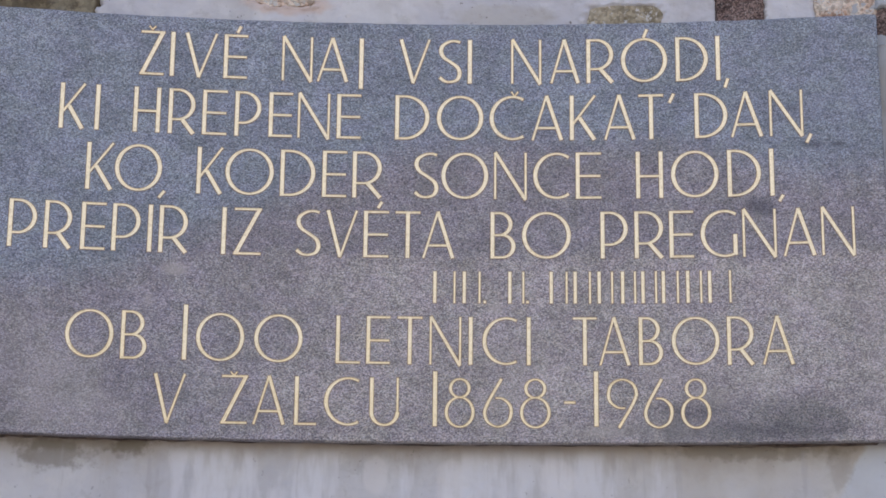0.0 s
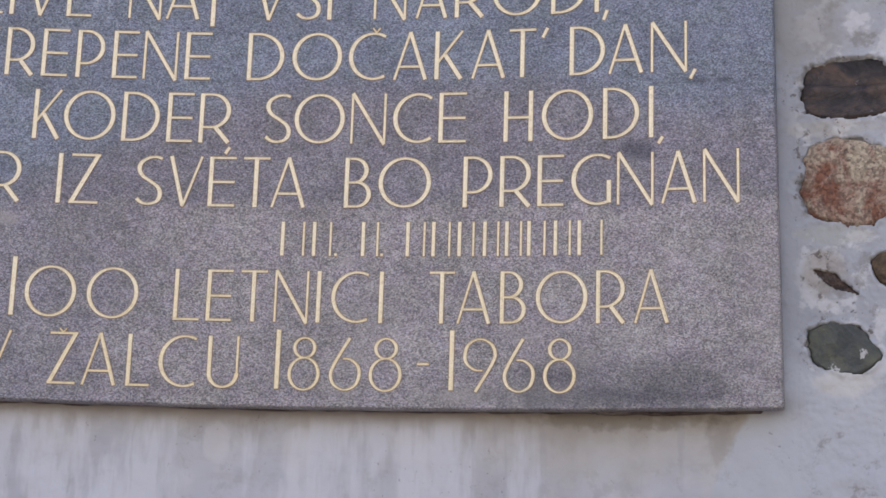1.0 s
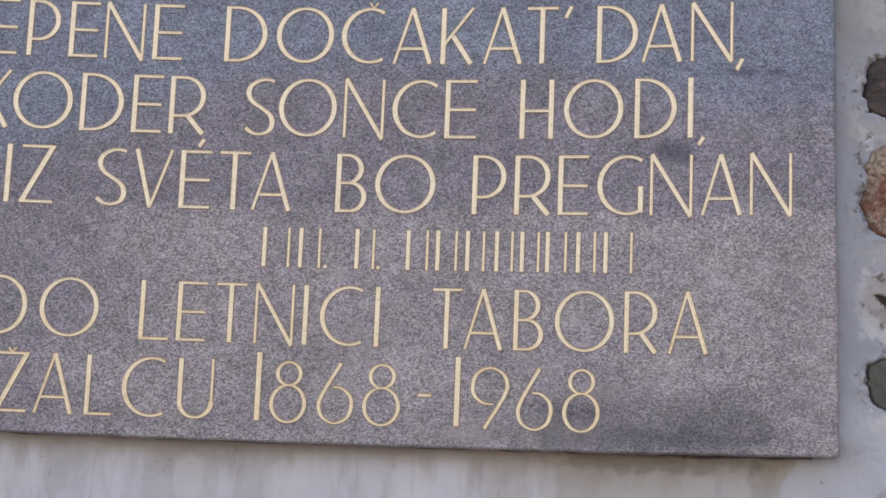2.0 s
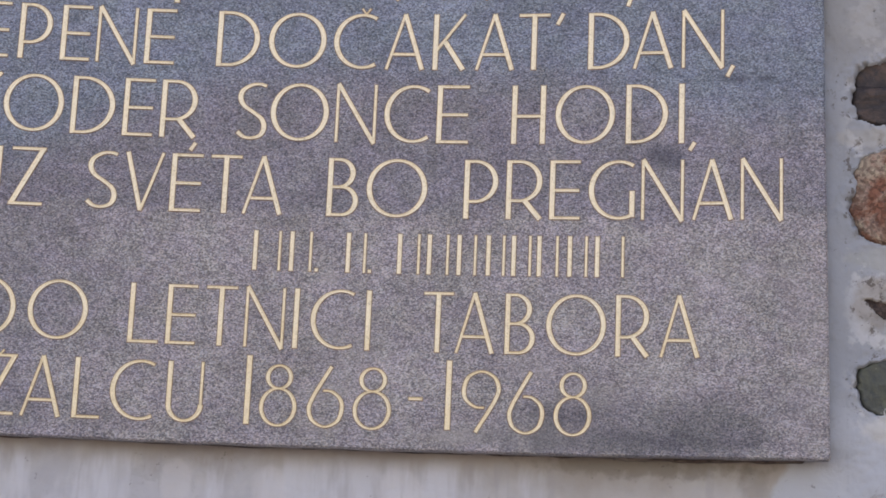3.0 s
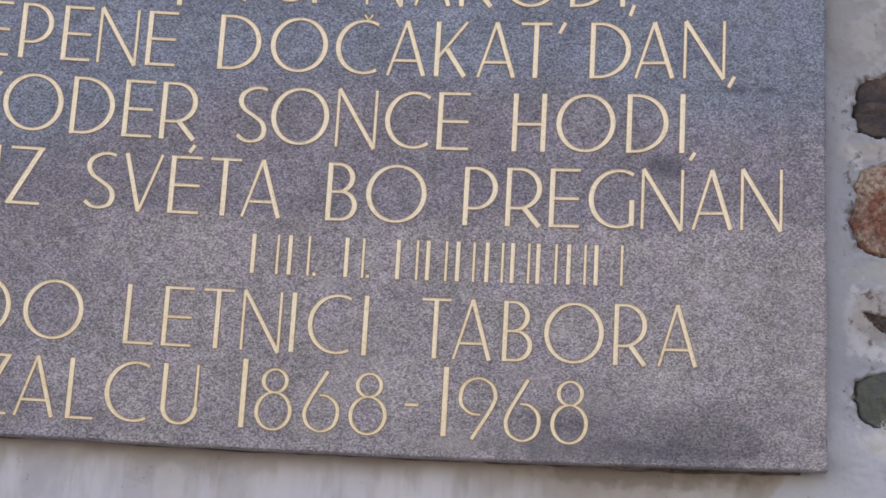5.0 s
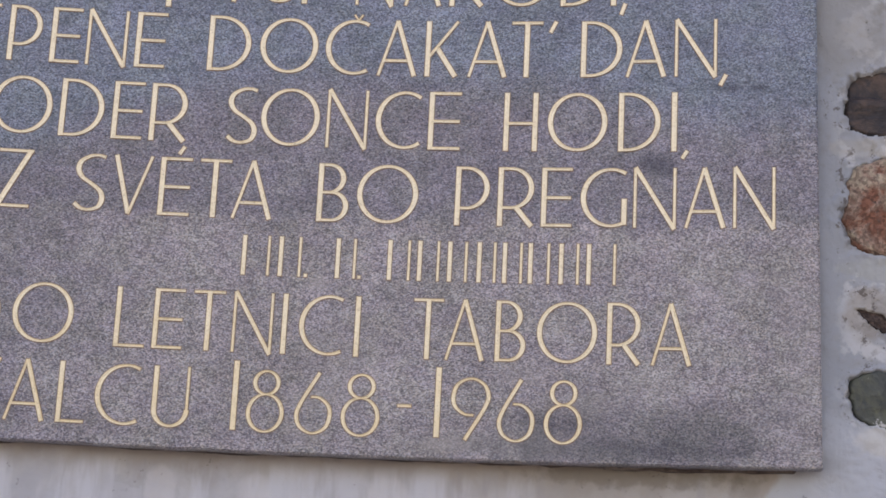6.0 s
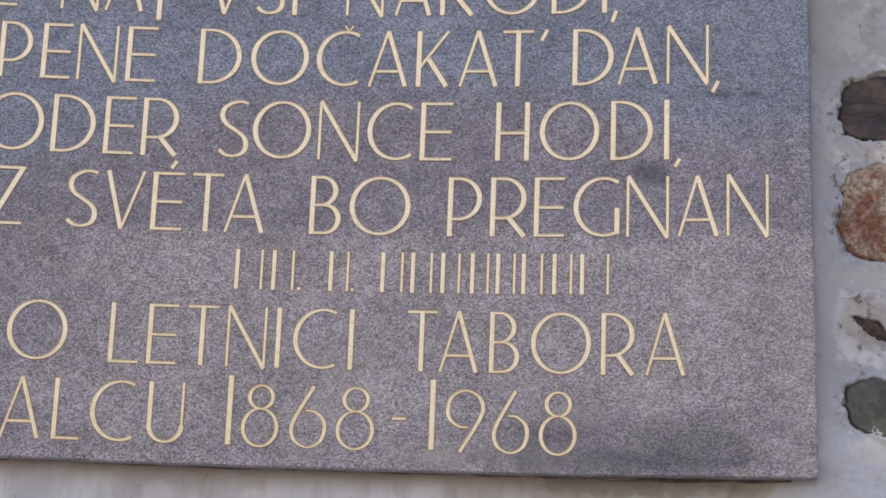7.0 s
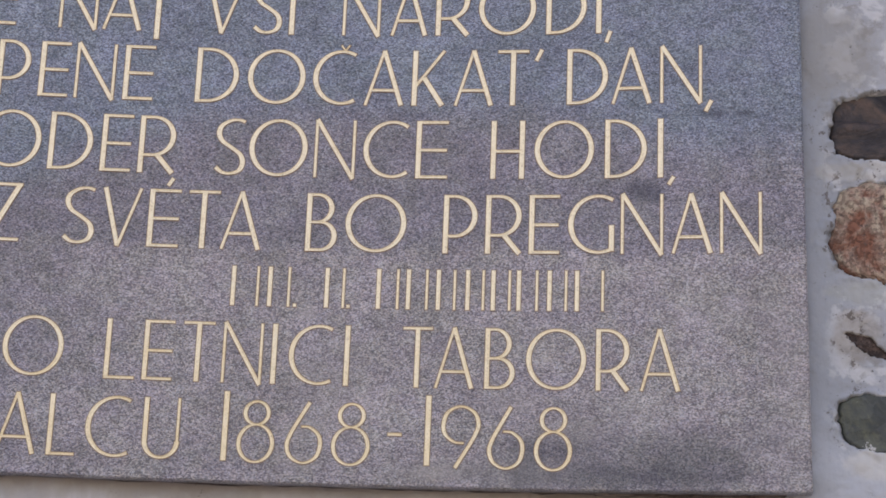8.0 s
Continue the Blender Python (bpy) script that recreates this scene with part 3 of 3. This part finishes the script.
def strokes(ch, w, h, weight=1.0):
    """The strokes of a character of that width and height: a line of points and a width, None for one that swells."""
    T, t = THICK * weight, THIN * weight
    s, top, low = T / 2, h - t / 2, t / 2
    stem = ([(s, 0), (s, h)], T)
    if ch in "I1J":
        return [([(0, 0), (0, h)], T * 1.04)]
    if ch == "Z":
        return [([(0.0, top), (w, top)], t), ([(w - s, h - 0.001), (s, 0.001)], T), ([(0, low), (w, low)], t)]
    if ch == "V":
        return [([(s, h), (0.46 * w, 0)], T * 0.88), ([(w - t / 2, h), (0.46 * w, -0.001)], t)]
    if ch == "A":
        return [([(t / 2, 0), (0.47 * w, h)], t), ([(w - s, 0), (0.47 * w, h)], T * 0.9), ([(0.17 * w, 0.27 * h), (0.80 * w, 0.27 * h)], t)]
    if ch == "N":
        return [([(t / 2, 0), (t / 2, h)], t), ([(t / 2, h + 0.001), (w - t / 2, -0.002)], T * 0.84), ([(w - t / 2, 0), (w - t / 2, h)], t)]
    if ch == "E":
        return [stem, *[([(s, y), (w * k, y)], t) for y, k in ((top, 1.0), (0.49 * h, 0.97), (low, 1.0))]]
    if ch == "L":
        return [stem, ([(s, low), (w, low)], t)]
    if ch == "T":
        return [([(0, top), (w, top)], t), ([(w / 2, 0), (w / 2, h)], T)]
    if ch == "H":
        return [stem, ([(w - s, 0), (w - s, h)], T), ([(s, 0.47 * h), (w - s, 0.47 * h)], t)]
    if ch == "K":
        return [stem, ([(w - t / 2, h), (s, 0.32 * h)], t), ([(0.36 * w, 0.50 * h), (w - s, 0)], T)]
    if ch in "PR":
        y = 0.29 if ch == "P" else 0.31
        mid, ry = (top + y * h) / 2, (top - y * h) / 2
        rx = min(ry, w - s - 0.12 * w)
        bowl = [(s, top), *arc(w - s - rx, mid, rx, ry, 90, -90), (s, y * h)]
        leg = [([(0.52 * w, y * h), (w - s * 0.6, 0)], T)] if ch == "R" else []
        return [stem, (bowl, None), *leg]
    if ch == "D":
        rx = min(h / 2, w - s - 0.10 * w)
        return [stem, ([(s, top), *arc(w - s - rx, h / 2, rx, h / 2 - t / 2, 90, -90), (s, low)], None)]
    if ch == "B":
        m = 0.5 * h
        up, dn = (top - m) / 2, (m - low) / 2
        return [stem, ([(s, top), *arc(0.88 * w - s - up, m + up, up, up, 90, -90), (s, m)], None), ([(s, m), *arc(w - s - dn, low + dn, dn, dn, 90, -90), (s, low)], None)]
    if ch == "O":
        return [(arc(w / 2, h / 2, w / 2 - s, h / 2 - t / 2, 0, 360, 64), None)]
    if ch in "CG":
        rx = 0.0375 - s
        a = math.degrees(math.acos(max(-0.9, min(0.9, (w - s - rx - t / 2) / rx))))
        body = (arc(s + rx, h / 2, rx, h / 2 - t / 2, a, 360 - a, 52), None)
        return [body] if ch == "C" else [body, ([(w - s, 0.045 * h), (w - s, 0.48 * h)], T)]
    if ch == "U":
        r = (w - s - t / 2) / 2
        return [([(s, r), (s, h)], T), (arc(s + r, r + low, r, r, 180, 360), None), ([(w - t / 2, r), (w - t / 2, h)], t)]
    if ch == "S":
        path = ((0.93, 0.945), (0.72, 0.972), (0.45, 0.955), (0.17, 0.86), (0.10, 0.72), (0.24, 0.585), (0.55, 0.475), (0.83, 0.36), (0.92, 0.22), (0.82, 0.085), (0.55, 0.028), (0.27, 0.045), (0.05, 0.13))
        return [(flowing([(x * w, y * h) for x, y in path]), None)]
    if ch == "8":
        return [(arc(w / 2, 0.305 * h, w / 2 - s * 0.9, 0.305 * h, 0, 360, 56), None), (arc(w / 2, 0.80 * h, 0.34 * w - s * 0.5, 0.19 * h, 0, 360, 44), None)]
    if ch in "69":
        path = ((0.42, 0.60), (0.66, 0.585), (0.89, 0.47), (0.95, 0.31), (0.86, 0.12), (0.62, 0.02), (0.38, 0.02), (0.14, 0.12), (0.05, 0.29), (0.12, 0.45), (0.28, 0.64), (0.62, 1.0))
        if ch == "9":
            path = [(1 - x, 1 - y) for x, y in path]
        return [(flowing([(x * w, y * h) for x, y in path]), None)]
    if ch == "-":
        return [([(0, h / 2), (w, h / 2)], t)]
    if ch == "v":
        return [([(0, h), (w / 2, 0)], t * 0.55), ([(w, h), (w / 2, 0)], t * 0.55)]
    return [([(t * 0.4, 0), (w - t * 0.4, h)], t * 1.3)]  # comma, apostrophe, acute


def ribbon(line, width, depth, grow, verts, faces, marks, mark, weight=1.0):
    p = np.array(line, float)
    d = np.gradient(p, axis=0)
    d /= np.linalg.norm(d, axis=1)[:, None] + 1e-12
    w = np.full(len(p), width) if width else weight * (THIN * 0.92 + (THICK * 1.03 - THIN * 0.92) * np.abs(d[:, 1]) ** 1.5)
    side = np.stack((-d[:, 1], d[:, 0]), -1) * (w / 2 + grow)[:, None]
    p = p.copy()
    p[0] -= d[0] * grow
    p[-1] += d[-1] * grow
    k = len(verts)
    hollow = min(0.0010, depth * 0.8) if mark == 0 else 0.0  # the cut is a shallow V
    for a, s in zip(p, side):
        verts.extend((q[0], -y, q[1]) for q, y in ((a + s, depth), (a, depth - hollow), (a - s, depth), (a + s, -0.0006), (a - s, -0.0006)))
    for i in range(len(p) - 1):
        b = k + 5 * i
        for f in ((b, b + 1, b + 6, b + 5), (b + 1, b + 2, b + 7, b + 6), (b, b + 5, b + 8, b + 3), (b + 2, b + 4, b + 9, b + 7)):
            faces.append(f)
            marks.append(mark)
    e = k + 5 * (len(p) - 1)
    for f in ((k, k + 3, k + 4, k + 2, k + 1), (e, e + 1, e + 2, e + 4, e + 3)):
        faces.append(f)
        marks.append(mark)


def glyph(name, lines, x, z, label, weight=1.0):
    """One gilded character on the face of the plaque, its lower left corner at x and z."""
    verts, faces, marks = [], [], []
    for i, (line, width) in enumerate(lines):
        ribbon(line, width, 0.0003 + 0.00004 * i, 0.0010, verts, faces, marks, 1, weight)
    for i, (line, width) in enumerate(lines):
        ribbon(line, width, 0.0016 + 0.00010 * i, 0.0, verts, faces, marks, 0, weight)
    mid = (min(v[0] for v in verts) + max(v[0] for v in verts)) / 2
    me = bpy.data.meshes.new(name)
    me.from_pydata([(v[0] - mid, v[1], v[2]) for v in verts], [], faces)
    me.materials.append(GILT)
    me.materials.append(BLEED)
    me.polygons.foreach_set("material_index", marks)
    me.update()
    ob = new(name, me)
    at = bend(x + mid, 0.0, z)
    ob.matrix_world = pose(*map(float, at), 0, 0, -math.degrees(math.asin((x + mid - AXIS_X) / RADIUS)))
    ob.parent = plaque
    ob.matrix_parent_inverse = plaque.matrix_world.inverted()
    return tagged(ob, label)


# each row: foot, cap height, then character, start and width in millimetres
ROWS = [
    (2.0889, 0.0746, "Z:-478.3:38.0 I:-427.3:0.0 V:-408.3:52.8 E:-344.6:37.8 N:-250.3:49.5 A:-192.9:51.4 V:-58.7:51.2 S:6.4:37.4 I:57.6:0.0 N:125.5:49.2 A:189.5:48.3 R:248.7:43.4 O:304.9:74.1 D:392.9:51.5 I:460.3:0.0"),
    (1.9923, 0.0748, "K:-599.2:39.4 I:-540.7:0.0 H:-484.3:42.1 R:-429.2:42.0 E:-375.2:38.9 P:-323.3:41.8 E:-268.6:37.7 N:-221.9:51.6 E:-158.5:38.6 D:-63.5:55.3 O:4.7:75.1 C:90.7:56.3 A:158.8:51.4 K:221.0:42.5 A:276.4:50.5 T:331.9:39.7 D:421.2:51.7 A:477.9:50.8 N:538.7:52.0"),
    (1.8940, 0.0767, "K:-553.0:42.4 O:-508.6:73.5 K:-380.0:41.0 O:-334.9:76.9 D:-247.1:55.7 E:-179.5:38.7 R:-130.8:46.6 S:-31.6:39.6 O:13.0:75.3 N:98.2:52.5 C:161.6:58.5 E:229.9:40.7 H:326.2:42.7 O:381.9:74.7 D:470.6:52.0 I:539.5:0.0"),
    (1.7958, 0.0761, "P:-665.3:42.8 R:-611.2:41.7 E:-555.4:37.5 P:-507.8:43.4 I:-449.2:0.0 R:-435.1:44.3 I:-333.6:0.0 Z:-317.6:43.0 S:-219.6:39.9 V:-171.7:50.8 E:-110.9:39.8 T:-60.2:39.8 A:-16.5:51.7 B:92.8:39.7 O:143.5:77.5 P:268.7:42.8 R:322.5:44.9 E:377.3:37.9 G:426.2:57.0 N:491.3:52.1 A:553.5:50.3 N:611.8:50.4"),
    (1.6243, 0.0759, "O:-569.9:73.3 B:-485.4:39.5 O:-370.0:74.6 O:-279.4:75.3 L:-151.0:38.0 E:-102.9:37.0 T:-53.9:39.0 N:-3.0:49.9 I:61.9:0.0 C:80.9:54.9 I:153.8:0.0 T:223.7:37.0 A:264.7:49.0 B:326.7:37.1 O:377.8:73.3 R:463.1:40.2 A:516.5:48.4"),
    (1.5263, 0.0759, "V:-432.6:49.7 Z:-327.3:40.4 A:-277.9:50.4 L:-213.4:34.2 C:-167.2:55.2 U:-95.9:45.1 8:22.4:46.1 6:82.4:46.1 8:140.5:47.1 9:275.8:48.2 6:333.0:45.2 8:390.3:45.3"),
]
# signs of another height: character, start, width, foot, height in millimetres
MARKS = [
    ('J', -120.8, 0.0, 2077.6, 86.2),
    (',', 469.1, 7.7, 2076.1, 14.7),
    ("'", 380.1, 9.7, 2052.6, 14.7),
    (',', 593.7, 9.7, 1979.4, 13.8),
    (',', -439.6, 11.2, 1884.4, 11.0),
    (',', 548.5, 8.8, 1884.4, 9.9),
    ('1', -387.5, 0.7, 1625.2, 86.9),
    ('1', 6.5, -0.3, 1527.1, 85.9),
    ('-', 209.6, 17.0, 1563.8, 3.0),
    ('1', 259.1, -0.9, 1528.3, 85.9),
    ('v', -465.8, 10.1, 2165.9, 5.9),
    ('/', -325.4, 8.0, 2167.4, 10.7),
    ('/', 340.0, 8.7, 2164.2, 14.6),
    ('v', 125.9, 10.8, 2066.5, 7.8),
    ('/', -90.1, 8.9, 1877.1, 9.9),
    ('v', -314.0, 10.1, 1601.4, 6.2),
]
for foot, cap, text in ROWS:
    for item in text.split():
        ch, x, w = item.split(":")
        k = (0.92 if foot < 1.7 else 1.0) if ch.isalpha() else 0.74
        glyph("letter" if ch.isalpha() else "numeral", strokes(ch, float(w) / 1000, cap, k), float(x) / 1000, foot, "gilded incised character with a brownish edge", k)
for item in MARKS:
    ch, x, w, foot, tall = item
    glyph("letter" if ch == "J" else "numeral" if ch in "169" else "accent" if ch in "v/" else "punctuation_mark", strokes(ch, w / 1000, tall / 1000), x / 1000, foot / 1000, "gilded incised character with a brownish edge")

# the short signature line, as plain upright bars
for a, b in ((1.8, 33.9), (48.7, 26.9), (121.4, 23.9), (187.2, 26.9), (225.1, 25.9), (263.0, 23.0), (300.0, 22.0), (331.9, 23.0), (363.9, 25.0), (402.0, 23.0), (436.0, 34.1)):
    glyph("bar", [([(0, 0), (0, 0.0510)], 0.0050)], a / 1000 + 0.0025, 1.7230, "plain gilded upright bar")
    glyph("bar", [([(0, 0), (0, 0.0510)], 0.0030)], (a + b) / 1000, 1.7230, "plain thin gilded upright bar")
for a in (84, 152):
    glyph("bar", [([(0, 0), (0, 0.004)], 0.0040)], a / 1000, 1.7230, "small gilded square")
